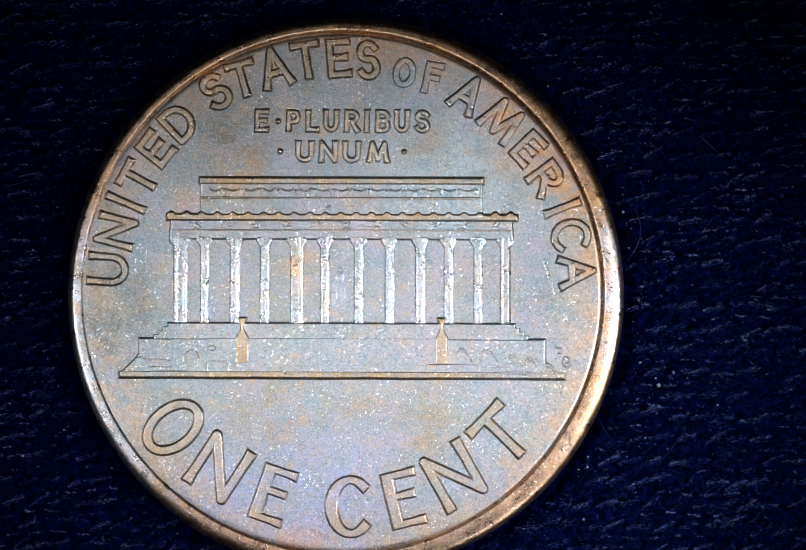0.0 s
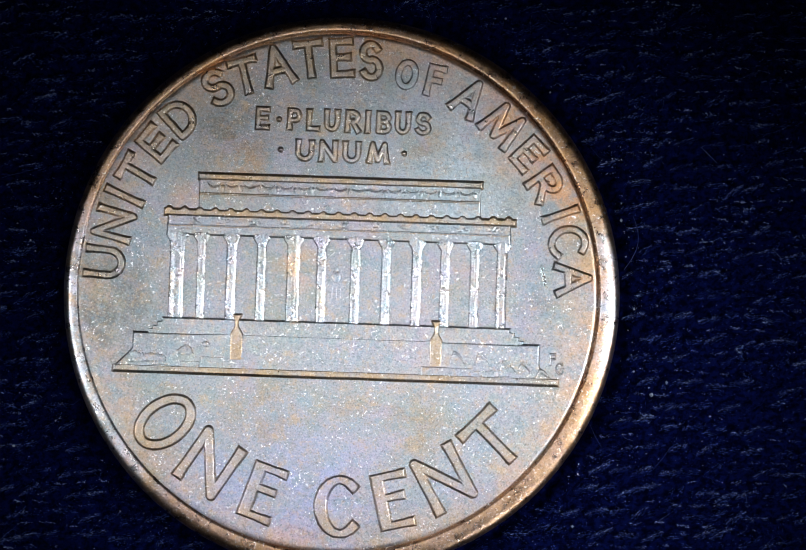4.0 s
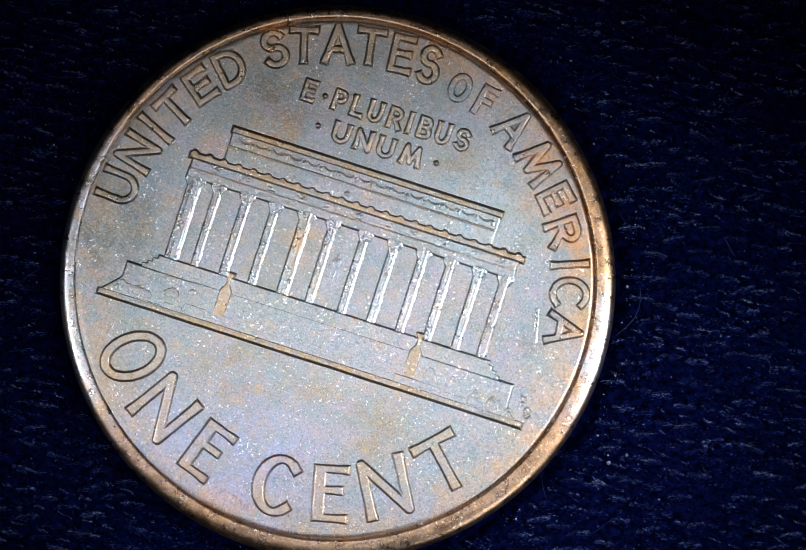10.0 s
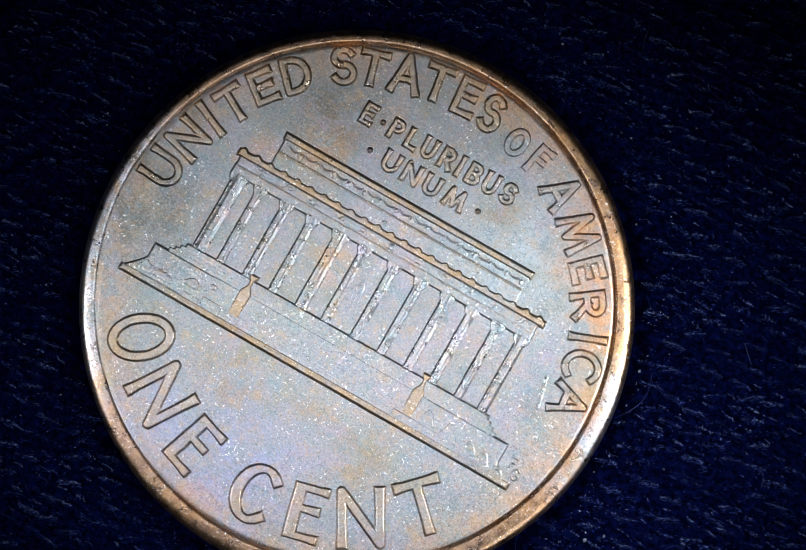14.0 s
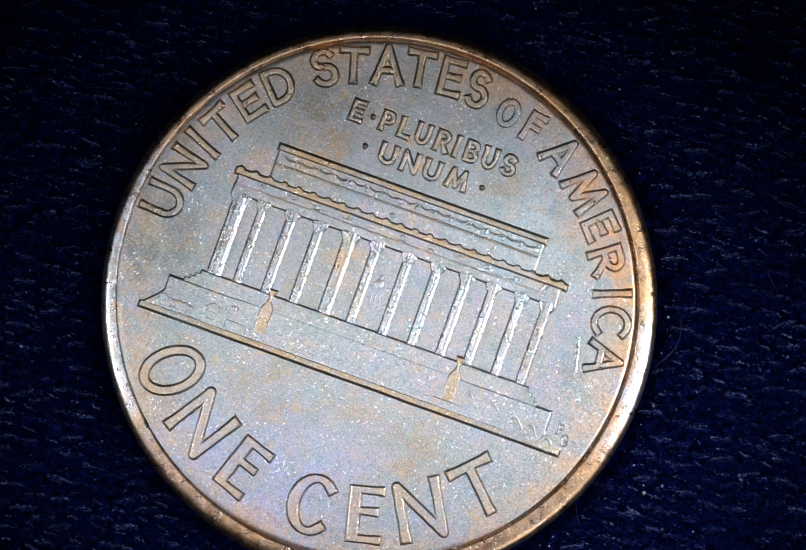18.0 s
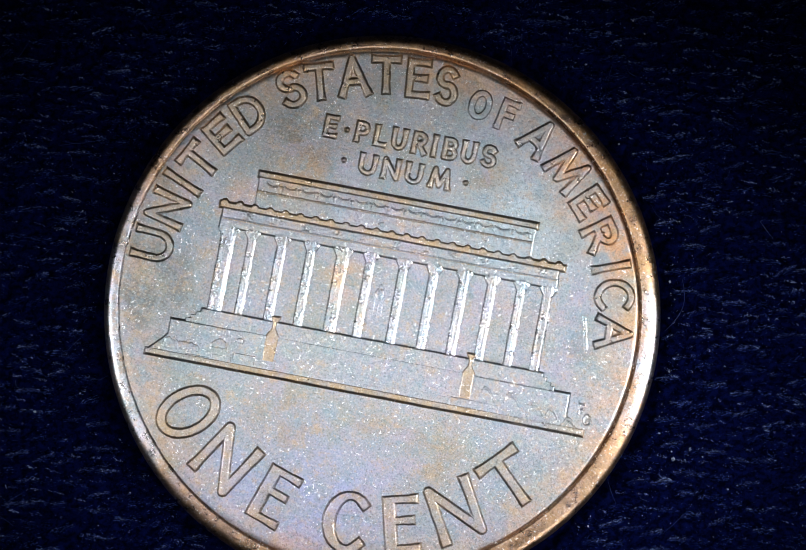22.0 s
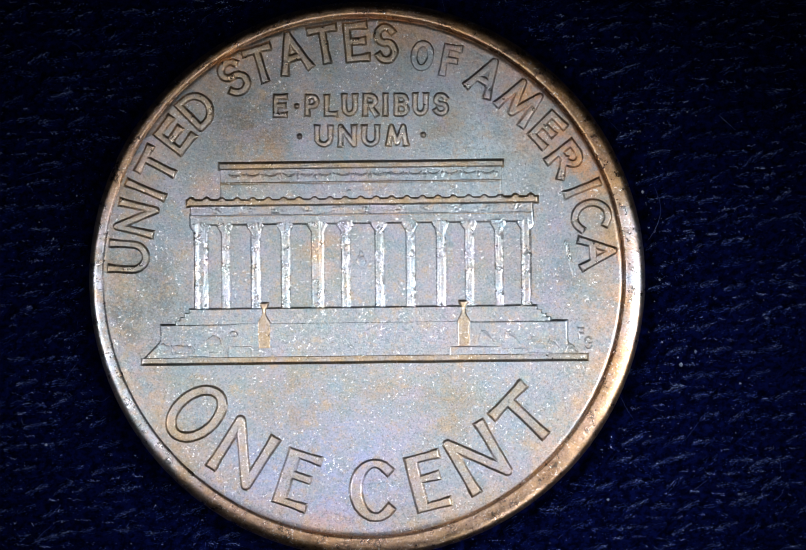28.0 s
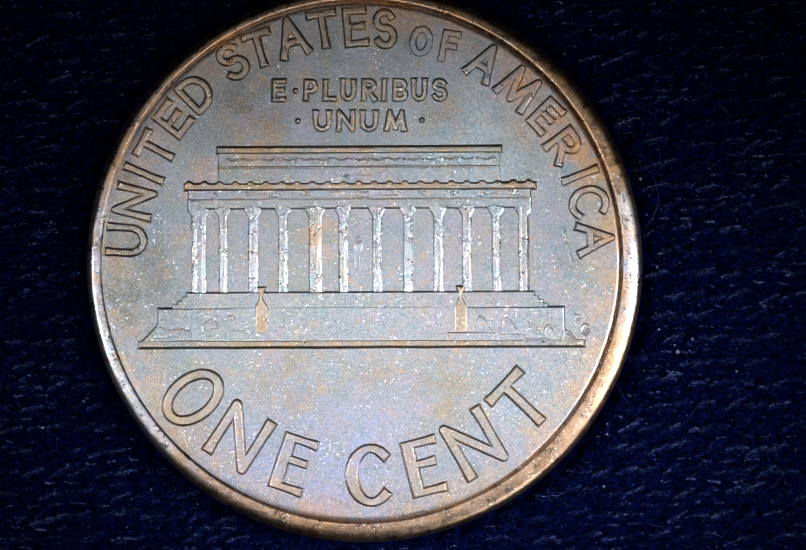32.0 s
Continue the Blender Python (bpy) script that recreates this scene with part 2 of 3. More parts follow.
def strands(name, lines, radius, mat, parent, label, sides=3):
    """Thin tapering strands along rows of points (n, k, 3), joined in one mesh."""
    n, k, _ = lines.shape
    along = np.gradient(lines, axis=1)
    along /= np.linalg.norm(along, axis=2, keepdims=True) + 1e-9
    side = np.cross(along, np.array([0.0, 0.0, 1.0]))
    side /= np.linalg.norm(side, axis=2, keepdims=True) + 1e-9
    above = np.cross(side, along)
    taper = (np.sin(np.linspace(0.25, math.pi - 0.25, k)) ** 0.5)[None, :, None]
    rad = np.asarray(radius).reshape(-1, 1, 1) * taper
    rings = np.stack([lines + rad * (math.cos(a) * side + math.sin(a) * above) for a in math.pi / 2 + math.tau * np.arange(sides) / sides], 2)
    index = np.arange(n * k * sides).reshape(n, k, sides)
    faces = [np.stack([index[:, :-1, j], index[:, :-1, (j + 1) % sides], index[:, 1:, (j + 1) % sides], index[:, 1:, j]], -1).reshape(-1, 4) for j in range(sides)]
    return part(name, mesh_of(name, rings.reshape(-1, 3), np.concatenate(faces), mat), parent, label, "stuff")


ROW, STITCH, REACH = 0.76, 0.82, 19.5


def ridge_y(x, j):
    """The line of a knitted row: long, thin and wavy."""
    return j * ROW + 0.05 * np.sin(x * 1.1 + j * 1.7) + 0.035 * np.sin(x * 2.9 + j * 0.6)


def build_cloth():
    rng = np.random.default_rng(4)
    cloth = tagged(new("cloth"), label="dark navy blue knitted cloth with loose fuzz under the coin", category="cloth")
    step = 0.095
    xs, ys = np.arange(-27, 27, step), np.arange(-25, 25, step)
    X, Y = np.meshgrid(xs, ys)
    row = np.floor((Y - 0.05 * np.sin(X * 1.1) - 0.035 * np.sin(X * 2.9)) / ROW)
    v = Y - ridge_y(X, row)
    lump = np.zeros_like(X)
    for near in (-1, 0, 1):  # slanting lens-shaped stitches, row by row
        u = X - (np.round(X / STITCH - 0.5 * (row % 2)) + near + 0.5 * (row % 2)) * STITCH
        a, b = 0.94 * u + 0.34 * (v - ROW / 2), 0.94 * (v - ROW / 2) - 0.34 * u
        lump = np.maximum(lump, np.clip(1 - (a / 0.47) ** 2 - (b / 0.25) ** 2, 0, 1) ** 0.5)
    Z = -0.52 + 0.26 * lump + 0.10 * np.exp(-(v / 0.06) ** 2) + 0.045 * bumps(X, Y, 0.3) + 0.03 * bumps(X, Y, 0.16) + 0.03 * bumps(X, Y, 2.5)
    far = np.hypot(X, Y)
    Z -= 0.35 * np.exp(-((far - 9.7) / 0.35) ** 2)  # the coin sinks in, and the cloth dips round it
    Z = np.where(far < 9.2, -0.004, Z)  # pressed flat under the coin
    index = np.arange(X.size).reshape(X.shape)
    faces = np.stack([index[:-1, :-1], index[:-1, 1:], index[1:, 1:], index[1:, :-1]], -1).reshape(-1, 4)
    part("weave", mesh_of("weave", np.stack([X, Y, Z], -1).reshape(-1, 3), faces, SHADED_CLOTH), cloth, "navy ribbed knit ground, coloured darker for the shade between stitches")

    def bare(x, y):
        """The coin lies here, or pile is left out for the dark shade round it."""
        far = np.hypot(x, y)
        return (far > REACH) | (x < -15.5) | (rng.random(len(x)) > (far - np.where(y < -7, 9.6, 9.95)) / 0.7)

    def short(x, y, angle, length, lift, bend=0.014, points=3):
        """Short arched fibres at places, turned by degrees."""
        u = np.linspace(-0.5, 0.5, points)[None]
        ca, sa = np.cos(np.radians(angle))[:, None], np.sin(np.radians(angle))[:, None]
        s, c = length[:, None] * u, rng.normal(0, bend, len(x))[:, None] * (1 - 4 * u * u)
        z = lift[:, None] - 0.03 * (2 * u) ** 2 + rng.normal(0, 0.15, len(x))[:, None] * s
        return np.stack([x[:, None] + ca * s - sa * c, y[:, None] + sa * s + ca * c, z + 0 * s], -1)

    # the thin wavy thread along each row, seen in broken pieces
    n = 110000
    j, x = rng.integers(-30, 31, n), rng.uniform(-REACH, REACH, n)
    y = ridge_y(x, j) + rng.normal(0, 0.024, n)
    keep = ~bare(x, y) & (1.2 * np.sin(x * 7.6 + j * 2.1) + np.sin(x * 0.9 - j) + rng.normal(0, 0.6, n) > 0.9)
    x, y, j = x[keep], y[keep], j[keep]
    n = len(x)
    slope = np.degrees(np.arctan(0.055 * np.cos(x * 1.1 + j * 1.7) + 0.10 * np.cos(x * 2.9 + j * 0.6)))
    strands("row_fibre", short(x, y, slope - 8 + rng.normal(0, 25, n), rng.gamma(3, 0.017, n), rng.normal(-0.28, 0.04, n)), rng.uniform(0.006, 0.013, n),
            PILE, cloth, "fine blue fibres along the knitted rows")

    # slanting stitches between the rows: each a frayed bundle that rises to one side
    spots = []
    for j in range(-30, 31):
        for i in range(-29, 30):
            x = (i + 0.5 * (j % 2)) * STITCH + rng.normal(0, 0.10)
            spots.append((x, float(ridge_y(x, j)) + ROW * 0.5 + rng.normal(0, 0.06), rng.normal(15, 8), rng.uniform(0.1, 1.0) ** 1.6))
    spots = np.array(spots)
    spots = spots[~bare(spots[:, 0], spots[:, 1])]

    def bundle(count, wide, rise, keep):
        """Places and turns of the fibres of all stitches: along and across each one."""
        many = np.repeat(spots, count, axis=0)
        many = many[rng.random(len(many)) < keep(many[:, 3])]
        along, off = rng.uniform(-0.40, 0.40, len(many)), rng.normal(rise, wide, len(many))
        off *= np.sqrt(np.clip(1 - (along / 0.44) ** 2, 0.05, 1))
        ang = np.radians(many[:, 2])
        return many[:, 0] + np.cos(ang) * along - np.sin(ang) * off, many[:, 1] + np.sin(ang) * along + np.cos(ang) * off, many[:, 2], off

    x, y, turn, off = bundle(75, 0.075, 0.0, lambda v: 0.45 + 0.55 * v)
    n = len(x)
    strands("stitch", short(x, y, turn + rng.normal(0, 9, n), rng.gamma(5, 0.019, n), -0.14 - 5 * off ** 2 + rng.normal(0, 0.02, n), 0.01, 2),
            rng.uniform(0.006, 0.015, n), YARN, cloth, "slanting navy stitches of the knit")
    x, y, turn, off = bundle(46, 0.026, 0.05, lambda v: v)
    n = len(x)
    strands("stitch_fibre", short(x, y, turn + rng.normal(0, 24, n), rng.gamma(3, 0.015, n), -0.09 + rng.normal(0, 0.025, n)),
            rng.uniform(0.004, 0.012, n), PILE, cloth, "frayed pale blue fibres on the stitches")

    # matted down between them, thickest where the cloth rubs the coin
    n = 170000
    x, y = rng.uniform(-REACH, REACH, n), rng.uniform(-REACH, REACH, n)
    far = np.hypot(x, y)
    keep = ~bare(x, y) & (bumps(x, y, 0.9) + 0.5 * bumps(x, y, 0.35) + rng.normal(0, 0.5, n) > 0.55 - 0.9 * np.exp(-(far - 10) / 1.6))
    x, y = x[keep], y[keep]
    n = len(x)
    strands("down", short(x, y, rng.normal(15, 40, n), rng.gamma(2.5, 0.018, n), rng.normal(-0.20, 0.05, n), 0.01), rng.uniform(0.004, 0.011, n), YARN, cloth,
            "matted blue down of the cloth")

    # a few loose fibres that stand off
    n = 240
    x, y = rng.uniform(-REACH, REACH, n), rng.uniform(-REACH, REACH, n)
    keep = np.hypot(x, y) > 10.0
    x, y = x[keep], y[keep]
    n = len(x)
    strands("fuzz", short(x, y, rng.uniform(0, 180, n), rng.gamma(3, 0.16, n), 0.02 + np.abs(rng.normal(0, 0.06, n)), 0.06), rng.uniform(0.005, 0.009, n), FUZZ, cloth,
            "loose pale blue fibres")

    # specks of lint, most of them beside the coin
    n = 420
    ang = np.where(rng.random(n) < 0.6, rng.normal(0.1, 0.5, n), rng.uniform(0, math.tau, n))
    rad = 9.9 + rng.gamma(1.1, 1.3, n)
    c = np.stack([rad * np.cos(ang), rad * np.sin(ang), np.full(n, 0.06)], 1)
    size = rng.gamma(1.1, 0.008, n) + 0.004
    octa = np.array([(1, 0, 0), (0, 1, 0), (-1, 0, 0), (0, -1, 0), (0, 0, 1), (0, 0, -1)], float)
    verts = (c[:, None] + size[:, None, None] * octa[None] * rng.uniform(0.6, 1.5, (n, 6, 1))).reshape(-1, 3)
    tri = np.array([(0, 1, 4), (1, 2, 4), (2, 3, 4), (3, 0, 4), (1, 0, 5), (2, 1, 5), (3, 2, 5), (0, 3, 5)])
    faces = (np.arange(n)[:, None, None] * 6 + tri[None]).reshape(-1, 3)
    part("lint", mesh_of("lint", verts, faces, LINT), cloth, "tiny pale specks of lint", "stuff")

    # one long stray fibre beside the rim
    u = np.linspace(0, 1, 14)
    line = np.stack([10.0 + 0.35 * np.sin(u * 3.0) - 0.3 * u, 3.1 - 1.9 * u, 0.12 + 0.05 * np.sin(u * 5)], -1)[None]
    strands("stray_fibre", line, np.array([0.012]), FUZZ, cloth, "long curved pale fibre")
    return cloth


# ---- the coin ----
def lathe(name, profile, mat, parent, label, around=360, shallow=0.0):
    r, z = np.array(profile).T
    off = (1 - smooth(R_IN + 0.05, R_OUT - 0.1, r))[:, None] * (z > 0.5)[:, None]
    a = np.linspace(0, math.tau, around, endpoint=False)
    lean = 0.03 * (smooth(8.55, 8.8, r) * np.clip((8.965 - r) / 0.07, 0, 1))[:, None] * (0.5 + 0.5 * np.cos(a - 0.3))  # the groove is wider on one side
    height = np.repeat(z[:, None], around, 1)
    groove = ((r > 8.72) & (r < 8.96) & (z > 0.5))[:, None] * (0.5 - 0.5 * np.cos(a - 0.3))  # and shallower on the other
    height = height + groove * np.maximum(face_z(8.8, 0) - shallow - height, 0)
    verts = np.stack([(r[:, None] - lean) * np.cos(a) + STRIKE[0] * off, (r[:, None] - lean) * np.sin(a) + STRIKE[1] * off, height], -1).reshape(-1, 3)
    i, j = np.meshgrid(np.arange(len(r) - 1), np.arange(around), indexing="ij")
    k = (j + 1) % around
    faces = np.stack([i * around + j, (i + 1) * around + j, (i + 1) * around + k, i * around + k], -1).reshape(-1, 4)
    return part(name, mesh_of(name, verts, faces[:, ::-1], mat), parent, label)


def arc(cx, cy, rx, ry, a0, a1, n=14):
    return [(cx + rx * math.cos(radians(a0 + (a1 - a0) * i / n)), cy + ry * math.sin(radians(a0 + (a1 - a0) * i / n))) for i in range(n + 1)]


GLYPHS = {
    "U": [[(0, 1), (0, 0.4)] + arc(0.5, 0.4, 0.5, 0.4, 180, 360) + [(1, 0.4), (1, 1)]],
    "N": [[(0, 0), (0, 1), (1, 0), (1, 1)]],
    "I": [[(0.5, 0), (0.5, 1)]],
    "T": [[(0, 1), (1, 1)], [(0.5, 1), (0.5, 0)]],
    "E": [[(1, 1), (0, 1), (0, 0), (1, 0)], [(0, 0.52), (0.86, 0.52)]],
    "D": [[(0, 0), (0, 1), (0.3, 1)] + arc(0.3, 0.5, 0.7, 0.5, 90, -90) + [(0, 0)]],
    "S": [arc(0.5, 0.76, 0.46, 0.24, 25, 262) + arc(0.5, 0.27, 0.5, 0.27, 80, -155)],
}
GLYPHS.update({
    "A": [[(0, 0), (0.5, 1), (1, 0)], [(0.2, 0.34), (0.8, 0.34)]],
    "tall_E": [[(1, 1), (0, 1), (0, 0), (1, 0)], [(0, 0.57), (0.80, 0.57)]],
    "O": [arc(0.5, 0.5, 0.5, 0.5, 0, 360, 28)],
    "F": [[(0, 0), (0, 1), (1, 1)], [(0, 0.52), (0.8, 0.52)]],
    "M": [[(0, 0), (0.16, 1), (0.5, 0.06), (0.84, 1), (1, 0)]],
    "R": [[(0, 0), (0, 1), (0.45, 1)] + arc(0.45, 0.74, 0.5, 0.26, 90, -90) + [(0, 0.48)], [(0.42, 0.48), (1, 0)]],
    "C": [arc(0.58, 0.5, 0.58, 0.5, 48, 312, 22)],
    "P": [[(0, 0), (0, 1), (0.5, 1)] + arc(0.5, 0.72, 0.5, 0.28, 90, -90) + [(0, 0.44)]],
    "L": [[(0, 1), (0, 0), (1, 0)]],
    "B": [[(0, 0), (0, 1), (0.5, 1)] + arc(0.5, 0.77, 0.42, 0.23, 90, -90) + [(0, 0.54), (0.5, 0.54)] + arc(0.5, 0.27, 0.5, 0.27, 90, -90) + [(0, 0)]],
    "G": [arc(0.55, 0.5, 0.55, 0.5, 48, 335, 22) + [(1, 0.45), (0.6, 0.45)]],
})


def letter(parent, char, x, y, turn, wide, high, stroke, rise, mat=None, soft=0.055, contrast=0.0):
    """A raised letter in the middle of its box, turned about it (degrees); contrast: how much thicker its upright strokes are."""
    c, s = math.cos(radians(turn)), math.sin(radians(turn))
    w, h = max(wide - stroke, 0), high - stroke
    segs = []
    for line in GLYPHS[char]:
        pts = [((px - 0.5) * w, (py - 0.5) * h) for px, py in line]
        pts = [p for k, p in enumerate(pts) if k == 0 or math.dist(p, pts[k - 1]) > 1e-4]
        last, closed = len(pts) - 2, math.dist(pts[0], pts[-1]) < 1e-4
        dirs = [((b[0] - a[0]) / math.dist(a, b), (b[1] - a[1]) / math.dist(a, b)) for a, b in zip(pts[:-1], pts[1:])]
        for k, (a, b) in enumerate(zip(pts[:-1], pts[1:])):
            square = lambda i, j: abs(dirs[i][0] * dirs[j][0] + dirs[i][1] * dirs[j][1]) < 0.3
            start = (not closed if k == 0 else square(k - 1, k))
            end = (not closed if k == last else square(k, k + 1))
            segs.append((a, b, start, end, k == 0 and not closed, k == last and not closed))

    def shape(X, Y):
        U, V = c * (X - x) + s * (Y - y), -s * (X - x) + c * (Y - y)
        best = np.full(X.shape, 9.0)
        for (ax, ay), (bx, by), start, end, flare_a, flare_b in segs:
            dx, dy = bx - ax, by - ay
            long = math.hypot(dx, dy)
            u = ((U - (ax + bx) / 2) * dx + (V - (ay + by) / 2) * dy) / long
            v = np.abs((V - ay) * dx - (U - ax) * dy) / long
            v = v / (1 + contrast * (dy * dy - dx * dx) / long ** 2)
            if long > 0.3 * high:
                flare = np.clip(2 * u / long, -1 if flare_a else 0, 1 if flare_b else 0)
                v = v / (1 + 0.16 * flare ** 4)
            cap = 1 - contrast * (dy * dy - dx * dx) / long ** 2
            before, after = np.maximum(-u - long / 2, 0) / cap, np.maximum(u - long / 2, 0) / cap
            d = np.where(before > 0, np.maximum(v, before) if start else np.hypot(v, before), v)
            d = np.where(after > 0, np.maximum(v, after) if end else np.hypot(v, after), d)
            best = np.minimum(best, d)
        half = stroke / 2
        best = best + 0.006 * bumps(X, Y, 0.11)
        wall = np.clip((best - half + soft) / (rise + 0.03) * 1.02, 0, 1) ** 1.1
        crown = 0.004 * (1 - np.clip(best / half, 0, 1) ** 2)
        return np.where(wall >= 1, -0.03, rise - (rise + 0.03) * wall + crown)
    reach = math.hypot(wide, high) / 2 + 0.15
    return relief("letter", shape, x - reach, x + reach, y - reach, y + reach, mat or RAISED, parent, 0.0135)


UNITED = [
    ("U", -8.13, 0.82, 86, 1.11, 1.41),
    ("N", -7.87, 2.14, 76, 1.09, 1.41),
    ("I", -7.54, 3.11, 67, 0.26, 1.47),
    ("T", -7.11, 3.94, 62, 1.05, 1.33),
    ("E", -6.52, 4.98, 52, 0.91, 1.24),
    ("D", -5.73, 5.88, 44, 1.02, 1.33)]
STATES = [
    ("S", -4.48, 6.95, 32, 0.91, 1.37),
    ("T", -3.56, 7.38, 16, 1.05, 1.30),
    ("A", -2.46, 7.79, 16, 1.12, 1.46),
    ("T", -1.36, 8.03, 9, 1.05, 1.33),
    ("E", -0.25, 8.11, 5, 0.84, 1.37),
    ("S", 0.75, 8.04, 4, 0.81, 1.39)]
OF = [
    ("O", 2.00, 7.61, -9, 0.81, 1.07),
    ("F", 2.98, 7.42, -11, 0.67, 1.15)]
AMERICA = [
    ("A", 4.18, 6.88, -32, 1.02, 1.39),
    ("M", 5.36, 5.98, -42, 1.34, 1.35),
    ("E", 6.26, 5.00, -46, 0.81, 1.23),
    ("R", 6.87, 3.97, -53, 0.95, 1.24),
    ("I", 7.42, 2.98, -69, 0.28, 1.36),
    ("C", 7.70, 2.06, -77, 1.09, 1.39),
    ("A", 7.92, 0.79, -85, 1.16, 1.32)]
MOTTO = [
    ("E", -2.89, 5.95, -1, 0.49, 0.80),
    ("P", -1.80, 5.95, -1, 0.49, 0.76),
    ("L", -1.15, 5.94, -1, 0.47, 0.76),
    ("U", -0.51, 5.95, -1, 0.54, 0.78),
    ("R", 0.21, 5.94, -1, 0.53, 0.80),
    ("I", 0.72, 5.94, -1, 0.21, 0.80),
    ("B", 1.27, 5.93, -1, 0.53, 0.80),
    ("U", 1.92, 5.94, -1, 0.54, 0.80),
    ("S", 2.62, 5.93, -1, 0.54, 0.80),
    ("U", -1.41, 4.89, -1, 0.63, 0.76),
    ("N", -0.60, 4.89, -1, 0.63, 0.78),
    ("U", 0.20, 4.88, -1, 0.62, 0.76),
    ("M", 1.11, 4.89, -1, 0.77, 0.76)]
ONE = [
    ("O", -5.86, -4.57, -52, 1.65, 2.34),
    ("N", -4.27, -5.92, -33, 1.69, 2.11),
    ("E", -2.43, -6.86, -19, 1.12, 2.05)]
CENT = [
    ("C", 0.13, -7.25, 2, 1.51, 2.19),
    ("E", 2.02, -6.96, 14, 1.16, 2.04),
    ("N", 3.72, -6.17, 30, 1.65, 2.14),
    ("T", 5.36, -4.80, 46, 1.65, 1.99)]
INITIALS = [
    ("F", 7.31, -1.98, 4, 0.24, 0.42),
    ("G", 7.56, -2.30, 4, 0.32, 0.44)]

# centres and half widths of the twelve columns of the temple front
COLUMNS = ((-5.49, 0.28), (-4.66, 0.175), (-3.62, 0.20), (-2.60, 0.19), (-1.49, 0.25), (-0.53, 0.19),
           (0.63, 0.19), (1.69, 0.19), (2.74, 0.20), (3.71, 0.19), (4.72, 0.18), (5.66, 0.21))
COL_TOP, COL_FOOT = 1.72, -1.11


def build_temple(coin):
    temple = new("temple")
    temple.parent = coin
    temple.location, temple.scale = (-0.165 * MM, 0.138 * MM, 0), (0.998, 0.998, 1)
    tagged(temple, label="raised temple front with twelve columns")
    relief("cella_wall", slab(-5.8, 5.8, COL_FOOT - 0.02, COL_TOP + 0.1, 0.018, 0.05), -6, 6, COL_FOOT - 0.2, COL_TOP + 0.2, FIELD, temple, 0.06)
    for n, (cx, half) in enumerate(COLUMNS):
        def column(X, Y):
            flare = 0.14 * np.clip((Y - COL_TOP + 0.26) / 0.22, 0, 1)
            left = X - cx + half + flare + 0.006 * bumps(X * 0 + cx * 7, Y, 0.2)
            right = cx + half + flare * 0.8 - X + 0.006 * bumps(X * 0 - cx * 5, Y, 0.2)
            q = (X - cx) / half
            line = lambda at, wide, much: much * np.exp(-((q - at) * half / wide) ** 2) * (1 + 0.5 * bumps(X + 3 * at, Y * 0.5, 0.16))
            flutes = line(0.35, 0.028, 0.009) + line(-0.25 + 0.1 * math.sin(n * 2.1), 0.024, 0.006)
            if n in (0, 11):
                flutes = flutes + 0.012 * np.cos(q * 3.1)
            h = 0.005 + 0.115 * np.clip(left / 0.062, 0, 1) * np.clip(right / 0.045, 0, 1) - 0.045 * (1 - smooth(0.045, 0.11, right)) + 2.5 * flutes * smooth(0.06, 0.10, left)
            return np.where((left < 0) | (right < 0) | (np.abs(X - 0.01) > 5.93) | (Y < COL_FOOT - 0.03) | (Y > COL_TOP + 0.1), -0.03, h)
        relief("column", column, cx - 0.5, cx + 0.5, COL_FOOT - 0.06, COL_TOP + 0.12, COLUMN, temple, 0.014)
    relief("architrave", slab(-5.86, 5.90, 1.75, 2.10, 0.118, 0.05), -6.1, 6.1, 1.6, 2.2, STONE, temple, 0.03)
    relief("ledge", slab(-5.84, 5.88, 2.00, 2.05, 0.129, 0.035), -6.1, 6.1, 1.85, 2.2, GOLD, temple, 0.025)

    def frieze(X, Y):
        knots = 0.5 + 0.5 * np.cos(math.tau * (X - 0.2) / 1.03)
        rough = 0.036 * knots ** 2 * bumps(X, Y, 0.055)
        return slab(-5.84, 5.88, 2.02, 2.40, 0.115)(X, Y) + np.where((Y > 2.13) & (Y < 2.38) & (np.abs(X) < 5.8), rough, 0)
    relief("frieze", frieze, -6.1, 6.1, 2.0, 2.5, STONE, temple, 0.025)

    def cornice(X, Y):
        scallop = 0.085 * np.clip(np.cos(math.tau * X / 0.53), 0, 1) ** 0.7 - 0.01
        d = np.maximum(np.maximum(-5.97 - X, X - 6.06), np.maximum(2.40 - Y, Y - 2.60 - scallop))
        return np.where(d > 0.15, -0.03, 0.15 - np.clip((d + 0.02) * 1.9, 0, 0.18))
    relief("cornice", cornice, -6.2, 6.3, 2.3, 2.8, GOLD, temple, 0.022)
    relief("attic", slab(-4.82, 4.85, 2.6, 3.90, 0.07), -5.0, 5.0, 2.5, 4.0, STONE, temple, 0.03)
    relief("attic_ledge", slab(-4.80, 4.82, 3.12, 3.20, 0.10, 0.04), -5.0, 5.0, 3.0, 3.3, RAISED, temple, 0.025)
    relief("attic_cap", slab(-4.86, 4.89, 3.64, 3.87, 0.15, 0.11), -5.1, 5.1, 3.5, 4.05, GOLD, temple, 0.025)
